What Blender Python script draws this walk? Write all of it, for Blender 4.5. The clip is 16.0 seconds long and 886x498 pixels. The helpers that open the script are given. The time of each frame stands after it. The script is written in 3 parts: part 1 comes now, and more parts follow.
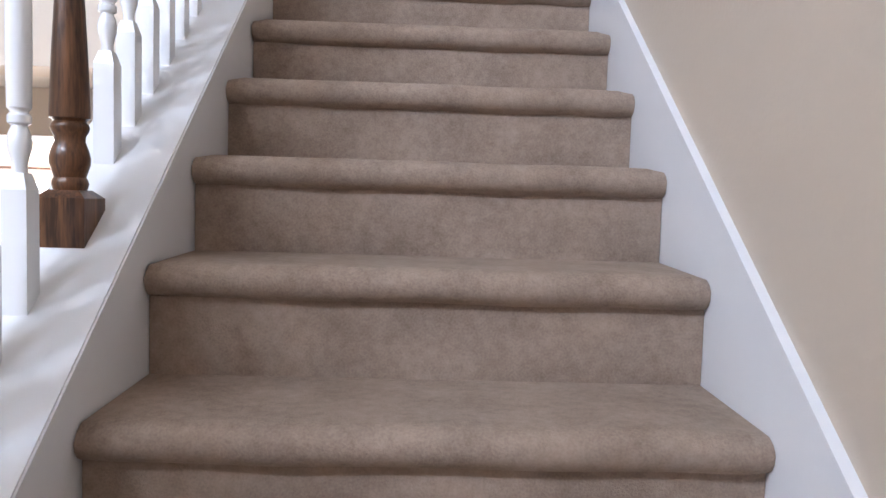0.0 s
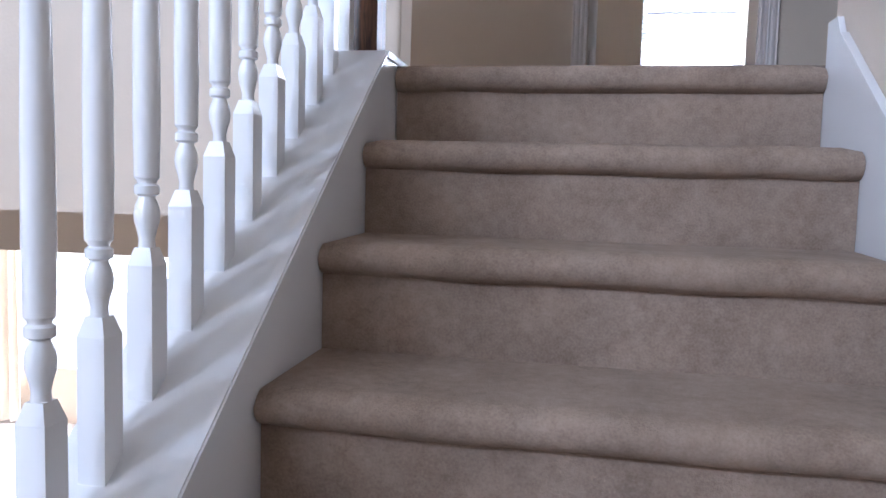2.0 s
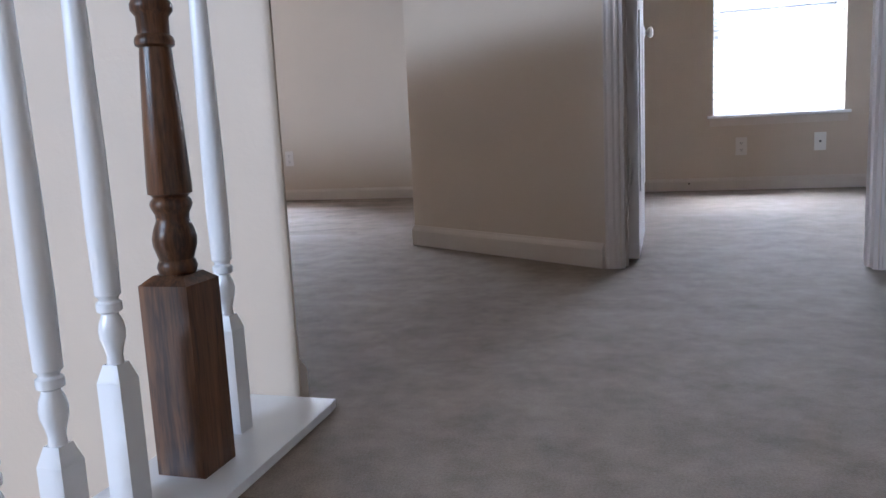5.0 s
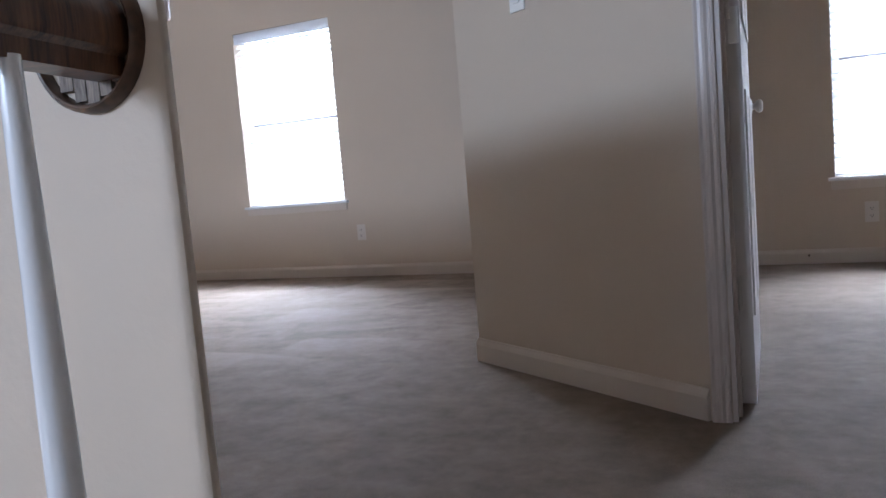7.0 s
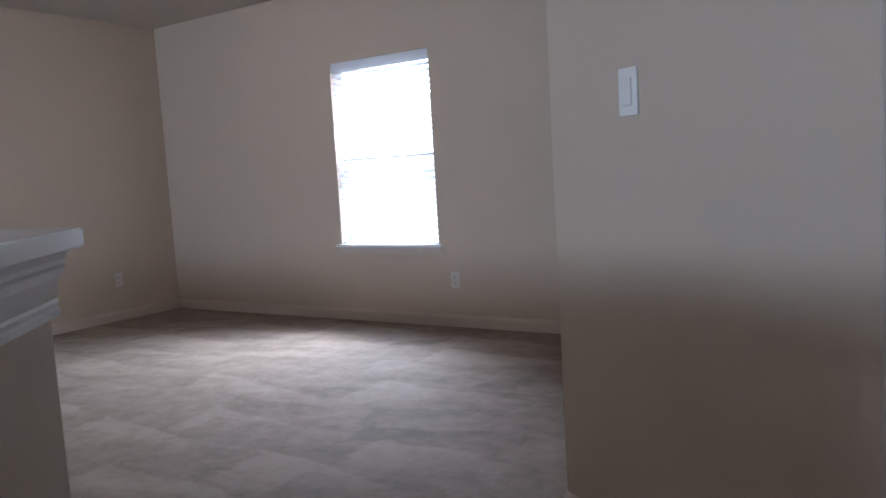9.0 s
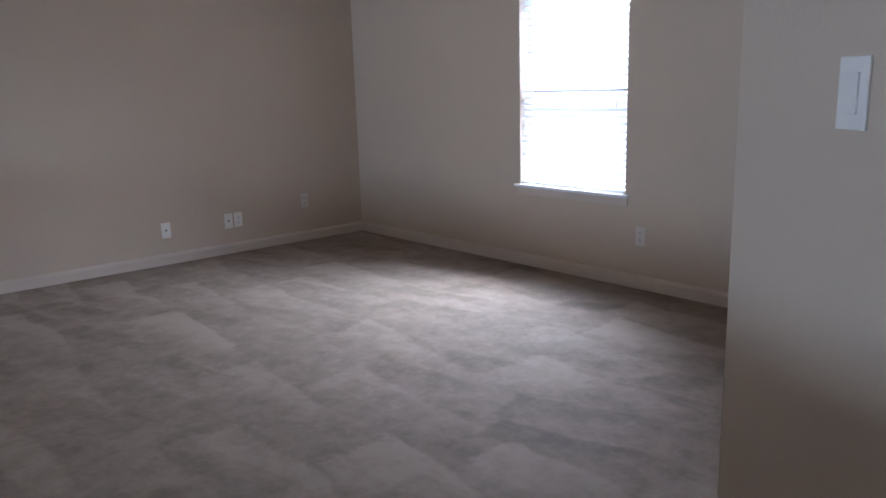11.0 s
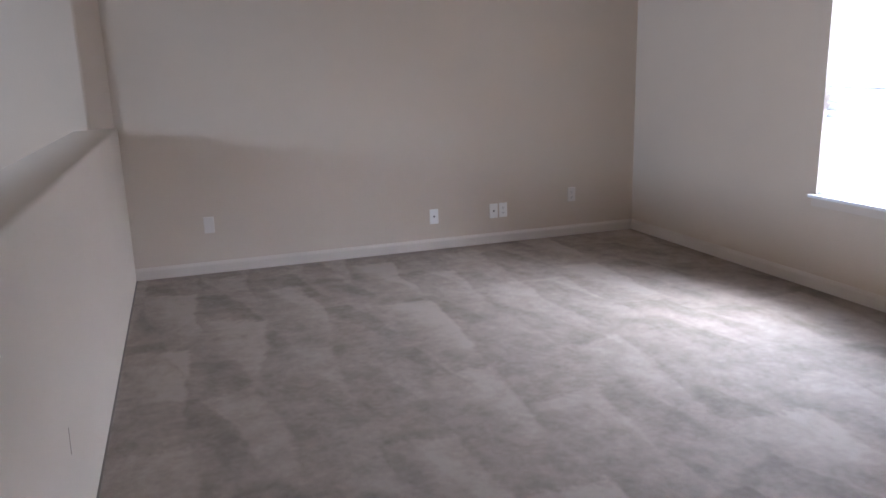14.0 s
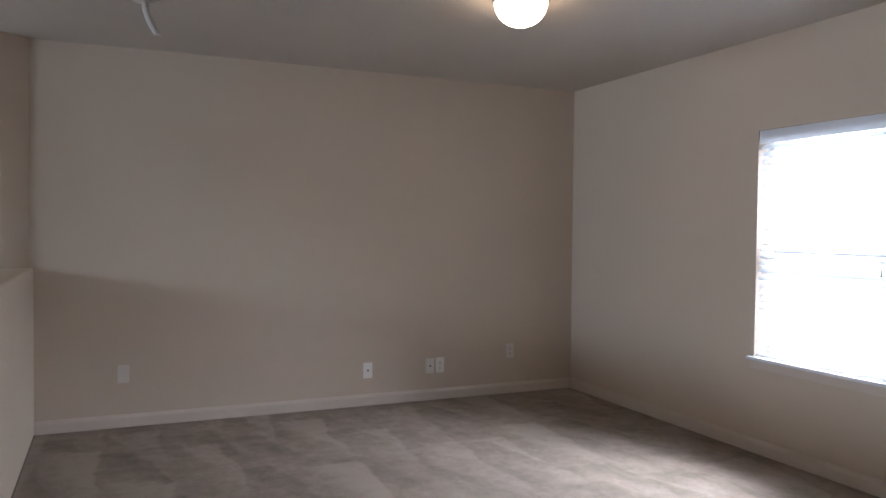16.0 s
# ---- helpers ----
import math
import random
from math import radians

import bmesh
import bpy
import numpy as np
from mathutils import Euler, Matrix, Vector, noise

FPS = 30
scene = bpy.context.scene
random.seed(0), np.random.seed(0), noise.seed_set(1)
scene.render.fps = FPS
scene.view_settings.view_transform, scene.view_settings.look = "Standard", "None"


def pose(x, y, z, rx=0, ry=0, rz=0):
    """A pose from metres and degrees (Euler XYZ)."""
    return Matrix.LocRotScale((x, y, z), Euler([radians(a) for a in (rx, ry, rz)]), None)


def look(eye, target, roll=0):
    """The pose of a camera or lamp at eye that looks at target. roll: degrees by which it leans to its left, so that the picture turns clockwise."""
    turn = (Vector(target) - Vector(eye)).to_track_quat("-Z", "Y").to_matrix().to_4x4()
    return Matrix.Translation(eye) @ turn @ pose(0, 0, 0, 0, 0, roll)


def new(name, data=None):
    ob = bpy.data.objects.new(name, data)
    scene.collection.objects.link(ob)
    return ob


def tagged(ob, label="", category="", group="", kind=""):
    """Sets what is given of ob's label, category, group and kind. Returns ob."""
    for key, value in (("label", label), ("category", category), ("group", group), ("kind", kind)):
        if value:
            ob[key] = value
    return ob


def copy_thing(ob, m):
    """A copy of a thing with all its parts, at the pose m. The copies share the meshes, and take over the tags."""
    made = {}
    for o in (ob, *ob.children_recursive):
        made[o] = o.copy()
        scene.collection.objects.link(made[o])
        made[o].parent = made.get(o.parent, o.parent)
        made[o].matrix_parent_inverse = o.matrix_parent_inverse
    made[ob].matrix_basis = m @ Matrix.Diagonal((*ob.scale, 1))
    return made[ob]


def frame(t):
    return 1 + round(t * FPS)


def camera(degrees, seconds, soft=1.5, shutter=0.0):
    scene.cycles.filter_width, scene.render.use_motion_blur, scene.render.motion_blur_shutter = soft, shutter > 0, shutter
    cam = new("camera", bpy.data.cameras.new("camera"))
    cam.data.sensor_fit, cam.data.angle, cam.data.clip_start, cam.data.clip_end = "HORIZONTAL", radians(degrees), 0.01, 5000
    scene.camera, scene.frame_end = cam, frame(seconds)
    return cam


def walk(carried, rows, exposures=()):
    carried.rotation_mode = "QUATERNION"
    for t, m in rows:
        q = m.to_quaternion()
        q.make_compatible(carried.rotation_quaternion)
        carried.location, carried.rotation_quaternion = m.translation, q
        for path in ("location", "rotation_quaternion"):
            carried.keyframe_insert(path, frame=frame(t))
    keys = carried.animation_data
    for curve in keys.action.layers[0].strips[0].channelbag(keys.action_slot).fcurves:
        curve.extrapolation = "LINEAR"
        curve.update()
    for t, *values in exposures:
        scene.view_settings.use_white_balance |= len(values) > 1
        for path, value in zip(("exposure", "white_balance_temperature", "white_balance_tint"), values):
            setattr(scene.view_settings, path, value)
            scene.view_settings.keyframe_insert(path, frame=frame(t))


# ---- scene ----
cam = camera(61.0, 16.0)
PATH = [
    (0, (0.428, -2.396, -0.802), (0.496, -0.402, -0.936), 1.7),
    (0.5, (0.404, -2.132, -0.693), (0.284, -0.136, -0.758), 2.8),
    (1, (0.406, -1.945, -0.548), (0.185, 0.041, -0.639), 3.7),
    (1.5, (0.425, -1.799, -0.404), (0.108, 0.171, -0.532), 2.7),
    (2, (0.424, -1.652, -0.276), (0.065, 0.309, -0.434), 1.6),
    (2.5, (0.447, -1.529, -0.143), (0.054, 0.420, -0.356), 0.6),
    (3, (0.463, -1.393, -0.066), (0.027, 0.550, -0.247), -0.5),
    (3.5, (0.488, -1.265, 0.055), (0.018, 0.667, -0.153), -0.5),
    (4, (0.480, -1.127, 0.205), (0.040, 0.806, -0.059), 0.1),
    (4.5, (0.510, -0.962, 0.318), (0.018, 0.962, 0.085), -0.7),
    (5, (0.542, -0.775, 0.458), (-0.031, 1.118, 0.156), -2.8),
    (5.2, (0.539, -0.699, 0.473), (-0.048, 1.195, 0.207), -4.0),
    (7.3, (0.503, -0.153, 0.768), (-0.354, 1.644, 0.576), -3.5),
    (7.5, (0.428, -0.068, 0.849), (-0.415, 1.730, 0.609), -1.2),
    (8, (0.440, -0.007, 0.936), (-0.484, 1.750, 0.693), -0.2),
    (8.2, (0.454, 0.044, 0.935), (-0.510, 1.786, 0.741), -1.4),
    (10.3, (0.314, 0.452, 1.276), (-0.963, 1.954, 0.936), -1.5),
    (10.5, (0.315, 0.508, 1.263), (-1.017, 1.955, 0.902), -1.5),
    (11, (0.293, 0.739, 1.249), (-1.184, 2.018, 0.824), -1.7),
    (11.5, (0.209, 0.834, 1.263), (-1.366, 1.968, 0.768), -1.5),
    (12, (0.188, 0.934, 1.262), (-1.478, 1.911, 0.698), -1.4),
    (12.5, (0.197, 0.901, 1.303), (-1.516, 1.710, 0.686), -1.7),
    (13, (0.203, 0.950, 1.323), (-1.574, 1.632, 0.713), -2.0),
    (13.5, (0.211, 1.065, 1.334), (-1.615, 1.676, 0.775), -2.1),
    (14, (0.200, 1.006, 1.348), (-1.639, 1.634, 0.887), -1.6),
    (14.5, (0.206, 1.039, 1.336), (-1.649, 1.688, 0.986), -1.3),
    (15, (0.178, 1.114, 1.341), (-1.692, 1.780, 1.093), -0.8),
    (15.5, (0.115, 1.081, 1.327), (-1.739, 1.814, 1.191), -0.0),
    (16, (0.049, 1.060, 1.307), (-1.780, 1.868, 1.252), 0.6),
]
walk(cam, [(t, look(eye, target, roll)) for t, eye, target, roll in PATH], [(0, 1.08, 6250, 16), (1.5, 0.80, 5800, 17), (3.5, 0.55, 5750, 14), (5, 0.48, 5800, 14), (8, -0.08, 5850, 14), (10.5, -0.40, 5730, 14), (12.3, -0.18, 5730, 14), (13.5, 0.28, 5650, 14), (14.5, 0.07, 5720, 14), (16, -0.27, 6150, 13)])

# ---- world, sun, window light ----
world = bpy.data.worlds.new("sky")
scene.world = world
world.use_nodes = True
wn, wl = world.node_tree.nodes, world.node_tree.links
sky = wn.new("ShaderNodeTexSky")
sky.sky_type, sky.sun_disc = "NISHITA", False
sky.sun_elevation, sky.sun_rotation = radians(53), radians(-15.4)
wl.new(sky.outputs[0], wn["Background"].inputs[0])
wn["Background"].inputs[1].default_value = 0.12

sun = new("sun", bpy.data.lights.new("sun", "SUN"))
sun.data.energy, sun.data.angle, sun.data.color = 5.0, radians(13), (0.97, 0.98, 1.0)
sun.matrix_world = look((0, 0, 30), (-6.0, -21.8, 0))


def window_light(name, eye, target, wide, high, watts, colour):
    """Daylight that enters by one window, as an area lamp in its opening."""
    lamp = bpy.data.lights.new(name, "AREA")
    lamp.shape, lamp.size, lamp.size_y, lamp.energy, lamp.color = "RECTANGLE", wide, high, watts, colour
    ob = new(name, lamp)
    ob.matrix_world = look(eye, target)
    return ob


DAY = (0.80, 0.89, 1.0)
SKYLIGHT = (0.68, 0.83, 1.0)
window_light("daylight_loft", (-2.84, 5.60, 2.45), (-2.84, 4.60, 1.35), 2.6, 1.9, 1700, DAY)
window_light("daylight_bedroom", (1.21, 5.16, 2.05), (1.21, 4.26, 1.50), 2.8, 3.1, 1080, DAY)
window_light("daylight_foyer", (-1.65, -4.64, 1.97), (-1.60, -3.6, 1.87), 1.3, 0.66, 120, SKYLIGHT)
window_light("daylight_foyer_far", (-3.95, -4.64, 1.97), (-3.7, -3.6, 1.87), 1.2, 0.66, 92, SKYLIGHT)
window_light("daylight_living", (-3.4, 5.4, -1.7), (-3.4, 4.4, -1.72), 9.6, 3.0, 560, (0.92, 0.96, 1.0))
window_light("daylight_entry", (-3.6, -4.7, -1.6), (-3.5, -3.6, -1.5), 1.8, 2.0, 16, DAY)


# ---- materials ----
def material(name, colour, rough=0.6, metal=0.0, vary=0.06, scale=6.0, grain=120.0, bump=0.1, depth=0.002, coat=0.0):
    """A painted or moulded surface: two scales of tone, fine relief."""
    m = bpy.data.materials.new(name)
    m.use_nodes = True
    n, l = m.node_tree.nodes, m.node_tree.links
    b = n["Principled BSDF"]
    b.inputs["Roughness"].default_value, b.inputs["Metallic"].default_value = rough, metal
    b.inputs["Coat Weight"].default_value = coat
    co = n.new("ShaderNodeTexCoord")
    big, fine = n.new("ShaderNodeTexNoise"), n.new("ShaderNodeTexNoise")
    big.inputs["Scale"].default_value, big.inputs["Detail"].default_value = scale, 4
    fine.inputs["Scale"].default_value, fine.inputs["Detail"].default_value = grain, 3
    ramp = n.new("ShaderNodeValToRGB")
    ramp.color_ramp.elements[0].position, ramp.color_ramp.elements[1].position = 0.3, 0.7
    ramp.color_ramp.elements[0].color = (*[c * (1 - vary) for c in colour], 1)
    ramp.color_ramp.elements[1].color = (*[min(1, c * (1 + vary)) for c in colour], 1)
    bp = n.new("ShaderNodeBump")
    bp.inputs["Strength"].default_value, bp.inputs["Distance"].default_value = bump, depth
    for t in (big, fine):
        l.new(co.outputs["Object"], t.inputs["Vector"])
    l.new(big.outputs[0], ramp.inputs[0])
    l.new(ramp.outputs[0], b.inputs["Base Color"])
    l.new(fine.outputs[0], bp.inputs["Height"])
    l.new(bp.outputs[0], b.inputs["Normal"])
    return m


def carpet(name, dark, light, stroke):
    """Cut-pile carpet; stroke: the width of the vacuum's swaths, or 0 for none."""
    m = bpy.data.materials.new(name)
    m.use_nodes = True
    n, l = m.node_tree.nodes, m.node_tree.links
    b = n["Principled BSDF"]
    b.inputs["Roughness"].default_value = 0.72 if stroke else 0.95
    b.inputs["Specular IOR Level"].default_value = 0.09 if stroke else 0.08
    b.inputs["Sheen Weight"].default_value, b.inputs["Sheen Roughness"].default_value = 0.12, 0.4
    b.inputs["Sheen Tint"].default_value = (0.9, 0.78, 0.66, 1)
    co = n.new("ShaderNodeTexCoord")

    def noise_at(scale, detail):
        t = n.new("ShaderNodeTexNoise")
        t.inputs["Scale"].default_value, t.inputs["Detail"].default_value = scale, detail
        l.new(co.outputs["Object"], t.inputs["Vector"])
        return t

    def mix(kind, a, c, f):
        x = n.new("ShaderNodeMix")
        x.data_type, x.blend_type = "RGBA", kind
        x.inputs[0].default_value = f
        l.new(a, x.inputs[6])
        l.new(c, x.inputs[7])
        return x.outputs[2]

    patch, fuzz = noise_at(9 if not stroke else 10, 6), noise_at(260, 2)
    tuft = noise_at(700, 1)
    tone = n.new("ShaderNodeValToRGB")
    tone.color_ramp.elements[0].position, tone.color_ramp.elements[1].position = 0.32, 0.68
    tone.color_ramp.elements[0].color, tone.color_ramp.elements[1].color = (*dark, 1), (*light, 1)
    nap = noise_at(58, 5)
    out = mix("MIX", patch.outputs[0], nap.outputs[0], 0.42)
    if stroke:
        def calc(op, a, c):
            x = n.new("ShaderNodeMath")
            x.operation = op
            for k, v in ((0, a), (1, c)):
                if isinstance(v, (int, float)):
                    x.inputs[k].default_value = v
                else:
                    l.new(v, x.inputs[k])
            return x.outputs[0]

        def soft(value, a, c, lo=0.0, hi=1.0):
            x = n.new("ShaderNodeMapRange")
            x.interpolation_type = "SMOOTHSTEP"
            for k, q in ((1, a), (2, c), (3, lo), (4, hi)):
                x.inputs[k].default_value = q
            l.new(value, x.inputs[0])
            return x.outputs[0]

        def tongues(wide, long, slant, seed):
            """Wedges of brushed pile: crisp along one side, fading to the other, of random length and strength."""
            row = calc("ADD", calc("DIVIDE", calc("ADD", sep.outputs[1], calc("MULTIPLY", sep.outputs[0], slant)), wide), seed)
            white = n.new("ShaderNodeTexWhiteNoise")
            white.noise_dimensions = "1D"
            l.new(calc("FLOOR", row, 0), white.inputs["W"])
            along = calc("ADD", calc("DIVIDE", sep.outputs[0], long), calc("MULTIPLY", white.outputs["Value"], 7.0))
            u, v = calc("FRACT", along, 0), calc("FRACT", row, 0)
            cell = n.new("ShaderNodeTexWhiteNoise")
            cell.noise_dimensions = "2D"
            both = n.new("ShaderNodeCombineXYZ")
            l.new(calc("FLOOR", along, 0), both.inputs[0])
            l.new(calc("FLOOR", row, 0), both.inputs[1])
            l.new(both.outputs[0], cell.inputs["Vector"])
            wedge = soft(calc("SUBTRACT", v, calc("MULTIPLY", u, 0.9)), -0.30, 0.42)
            ends = calc("MULTIPLY", soft(u, 0.0, 0.05), soft(u, 1.0, 0.72))
            side = calc("MULTIPLY", soft(v, 1.0, 0.90), ends)
            return calc("MULTIPLY", calc("MULTIPLY", wedge, side), calc("ADD", calc("MULTIPLY", cell.outputs["Value"], 1.1), 0.15))

        warp, frizz, sep = noise_at(1.1, 2), noise_at(17, 4), n.new("ShaderNodeSeparateXYZ")
        shift = co.outputs["Object"]
        for wobble, reach in ((warp, (0.5, 0.34, 0)), (frizz, (0.10, 0.045, 0))):
            x = n.new("ShaderNodeVectorMath")
            x.operation = "MULTIPLY_ADD"
            x.inputs[1].default_value = reach
            l.new(wobble.outputs["Color"], x.inputs[0])
            l.new(shift, x.inputs[2])
            shift = x.outputs[0]
        l.new(shift, sep.inputs[0])
        pile = calc("SUBTRACT", tongues(stroke, stroke * 3.1, 0.05, 0.0), calc("MULTIPLY", tongues(stroke * 0.8, stroke * 2.3, -0.22, 0.37), 0.55))
        pile = calc("MULTIPLY", pile, soft(sep.outputs[0], -0.1, -1.0, 0.04, 0.25))
        mottle, blot = noise_at(34, 5), noise_at(2.2, 3)
        level = calc("ADD", calc("MULTIPLY", patch.outputs[0], 0.56), calc("MULTIPLY", mottle.outputs[0], 0.30))
        level = calc("ADD", calc("ADD", level, calc("MULTIPLY", blot.outputs[0], 0.14)), pile)
        gray = n.new("ShaderNodeCombineColor")
        for k in range(3):
            l.new(level, gray.inputs[k])
        out = gray.outputs[0]
    out = mix("MIX", out, fuzz.outputs[0], 0.28)
    l.new(out, tone.inputs[0])
    l.new(tone.outputs[0], b.inputs["Base Color"])
    bp = n.new("ShaderNodeBump")
    bp.inputs["Strength"].default_value, bp.inputs["Distance"].default_value = 0.6, 0.004
    l.new(mix("MIX", fuzz.outputs[0], tuft.outputs[0], 0.4), bp.inputs["Height"])
    l.new(bp.outputs[0], b.inputs["Normal"])
    return m


def timber(name, dark, light, rough, stretch=(14, 14, 1.2), coat=0.4):
    m = bpy.data.materials.new(name)
    m.use_nodes = True
    n, l = m.node_tree.nodes, m.node_tree.links
    b = n["Principled BSDF"]
    b.inputs["Roughness"].default_value, b.inputs["Coat Weight"].default_value = rough, coat
    b.inputs["Coat Roughness"].default_value = 0.12
    co, mp = n.new("ShaderNodeTexCoord"), n.new("ShaderNodeMapping")
    mp.inputs["Scale"].default_value = stretch
    grain, pore = n.new("ShaderNodeTexNoise"), n.new("ShaderNodeTexNoise")
    grain.inputs["Scale"].default_value, grain.inputs["Detail"].default_value = 3.5, 6
    grain.inputs["Distortion"].default_value = 0.8
    pore.inputs["Scale"].default_value, pore.inputs["Detail"].default_value = 22, 3
    ramp = n.new("ShaderNodeValToRGB")
    ramp.color_ramp.elements[0].position, ramp.color_ramp.elements[1].position = 0.38, 0.66
    ramp.color_ramp.elements[0].color, ramp.color_ramp.elements[1].color = (*dark, 1), (*light, 1)
    mx = n.new("ShaderNodeMix")
    mx.inputs[0].default_value = 0.35
    bp = n.new("ShaderNodeBump")
    bp.inputs["Strength"].default_value, bp.inputs["Distance"].default_value = 0.12, 0.001
    l.new(co.outputs["Object"], mp.inputs[0])
    for t in (grain, pore):
        l.new(mp.outputs[0], t.inputs["Vector"])
    l.new(grain.outputs[0], mx.inputs[2])
    l.new(pore.outputs[0], mx.inputs[3])
    l.new(mx.outputs[0], ramp.inputs[0])
    l.new(ramp.outputs[0], b.inputs["Base Color"])
    l.new(pore.outputs[0], bp.inputs["Height"])
    l.new(bp.outputs[0], b.inputs["Normal"])
    return m


def glow(name, colour, strength):
    m = bpy.data.materials.new(name)
    m.use_nodes = True
    b = m.node_tree.nodes["Principled BSDF"]
    b.inputs["Base Color"].default_value = (0.9, 0.88, 0.84, 1)
    b.inputs["Roughness"].default_value = 0.3
    b.inputs["Emission Color"].default_value, b.inputs["Emission Strength"].default_value = (*colour, 1), strength
    return m


PAINT = material("beige_wall_paint", (0.555, 0.466, 0.378), 0.62, vary=0.02, scale=1.3, grain=85, bump=0.25, depth=0.003)
CEIL = material("ceiling_paint", (0.60, 0.55, 0.50), 0.9, vary=0.02, scale=2, grain=60, bump=0.4, depth=0.004)
TRIM = material("gloss_white_trim", (0.76, 0.765, 0.785), 0.26, vary=0.02, scale=5, grain=30, bump=0.04, depth=0.001, coat=0.3)
BASE = material("cream_baseboard", (0.58, 0.51, 0.45), 0.35, vary=0.03, scale=5, grain=40, bump=0.05, depth=0.001)
VINYL = material("white_vinyl", (0.82, 0.82, 0.82), 0.35, vary=0.02, grain=50, bump=0.03, depth=0.001)
SLAT = material("blind_slat", (0.85, 0.86, 0.88), 0.45, vary=0.02, grain=50, bump=0.03, depth=0.001)
# thin vinyl slats let some daylight through
sn, sl = SLAT.node_tree.nodes, SLAT.node_tree.links
shine, blend = sn.new("ShaderNodeBsdfTranslucent"), sn.new("ShaderNodeMixShader")
shine.inputs[0].default_value, blend.inputs[0].default_value = (0.85, 0.87, 0.90, 1), 0.45
sl.new(sn["Principled BSDF"].outputs[0], blend.inputs[1])
sl.new(shine.outputs[0], blend.inputs[2])
sl.new(blend.outputs[0], sn["Material Output"].inputs[0])
PLASTIC = material("white_plastic", (0.80, 0.79, 0.77), 0.3, vary=0.02, grain=60, bump=0.02, depth=0.001)
DIM = material("painted_plate", (0.64, 0.59, 0.55), 0.4, vary=0.02, grain=60, bump=0.02, depth=0.001)
SLOT = material("dark_socket", (0.03, 0.03, 0.03), 0.5)
STEEL = material("satin_nickel", (0.62, 0.60, 0.57), 0.28, metal=1.0, grain=90, bump=0.05, depth=0.0005)
CORD = material("white_cord", (0.75, 0.73, 0.70), 0.8, grain=300, bump=0.3, depth=0.001)
DRAPE = material("cream_drape", (0.78, 0.69, 0.58), 0.9, grain=200, bump=0.2, depth=0.001)
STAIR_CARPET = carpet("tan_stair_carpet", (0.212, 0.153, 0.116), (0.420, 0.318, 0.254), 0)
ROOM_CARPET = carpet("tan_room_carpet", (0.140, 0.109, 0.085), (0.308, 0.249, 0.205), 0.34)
LOW_FLOOR = carpet("pale_lower_carpet", (0.42, 0.37, 0.32), (0.55, 0.50, 0.44), 0)
WALNUT = timber("dark_stained_oak", (0.030, 0.012, 0.006), (0.165, 0.072, 0.032), 0.30, coat=0.12)
WALNUT.node_tree.nodes["Principled BSDF"].inputs["Specular IOR Level"].default_value = 0.35
# meeting rail's grey carries the shade of a rail seen against daylight
BACKLIT_VINYL = material("backlit_vinyl_rail", (0.20, 0.20, 0.21), 0.4, vary=0.02, grain=50, bump=0.03, depth=0.001)
# white door trim darkened: the shade at the doorway is put into its colour
SHADED_CASE = material("shaded_white_casing", (0.55, 0.485, 0.45), 0.3, vary=0.02, scale=5, grain=30, bump=0.05, depth=0.001)
DOOR = material("white_door_paint", (0.66, 0.63, 0.62), 0.7, vary=0.02, grain=40, bump=0.06, depth=0.001)

glass = bpy.data.materials.new("window_glass")
glass.use_nodes = True
gb = glass.node_tree.nodes["Principled BSDF"]
gb.inputs["Transmission Weight"].default_value, gb.inputs["Roughness"].default_value = 1.0, 0.0
gb.inputs["IOR"].default_value = 1.1


# ---- mesh tools ----
def box(bm, x0, x1, y0, y1, z0, z1, bevel=0.0):
    """A box between two corners, added to bm."""
    made = bmesh.ops.create_cube(bm, size=1.0)["verts"]
    for v in made:
        v.co = Vector(((x0, x1)[v.co.x > 0], (y0, y1)[v.co.y > 0], (z0, z1)[v.co.z > 0]))
    if bevel:
        edges = list({e for v in made for e in v.link_edges})
        bmesh.ops.bevel(bm, geom=edges, offset=bevel, segments=2, profile=0.6, affect="EDGES")
    return bm


def one_box(x0, x1, y0, y1, z0, z1, bevel=0.0):
    return box(bmesh.new(), x0, x1, y0, y1, z0, z1, bevel)


def prism(outline, axis, a, b):
    """An outline in the two axes other than `axis`, drawn out from a to b along it."""
    bm = bmesh.new()

    def at(p, s):
        return {"x": (s, p[0], p[1]), "y": (p[0], s, p[1]), "z": (p[0], p[1], s)}[axis]
    lo = [bm.verts.new(at(p, a)) for p in outline]
    hi = [bm.verts.new(at(p, b)) for p in outline]
    n = len(outline)
    bm.faces.new(lo), bm.faces.new(hi)
    for i in range(n):
        bm.faces.new((lo[i], lo[(i + 1) % n], hi[(i + 1) % n], hi[i]))
    bmesh.ops.recalc_face_normals(bm, faces=bm.faces)
    return bm


def lathe(bm, profile, x=0.0, y=0.0, sides=20):
    """Rows of (radius, z) turned round an upright axis."""
    rings = []
    for r, z in profile:
        rings.append([bm.verts.new((x + r * math.cos(2 * math.pi * i / sides), y + r * math.sin(2 * math.pi * i / sides), z)) for i in range(sides)])
    for p, q in zip(rings, rings[1:]):
        for i in range(sides):
            bm.faces.new((p[i], p[(i + 1) % sides], q[(i + 1) % sides], q[i]))
    bm.faces.new(rings[0][::-1]), bm.faces.new(rings[-1])
    return bm


def mesh_of(bm, name, mat, smooth=False):
    me = bpy.data.meshes.new(name)
    bmesh.ops.recalc_face_normals(bm, faces=bm.faces)
    bm.to_mesh(me)
    bm.free()
    me.materials.append(mat)
    if smooth:
        me.shade_smooth()
        me.set_sharp_from_angle(angle=radians(38))
    return me


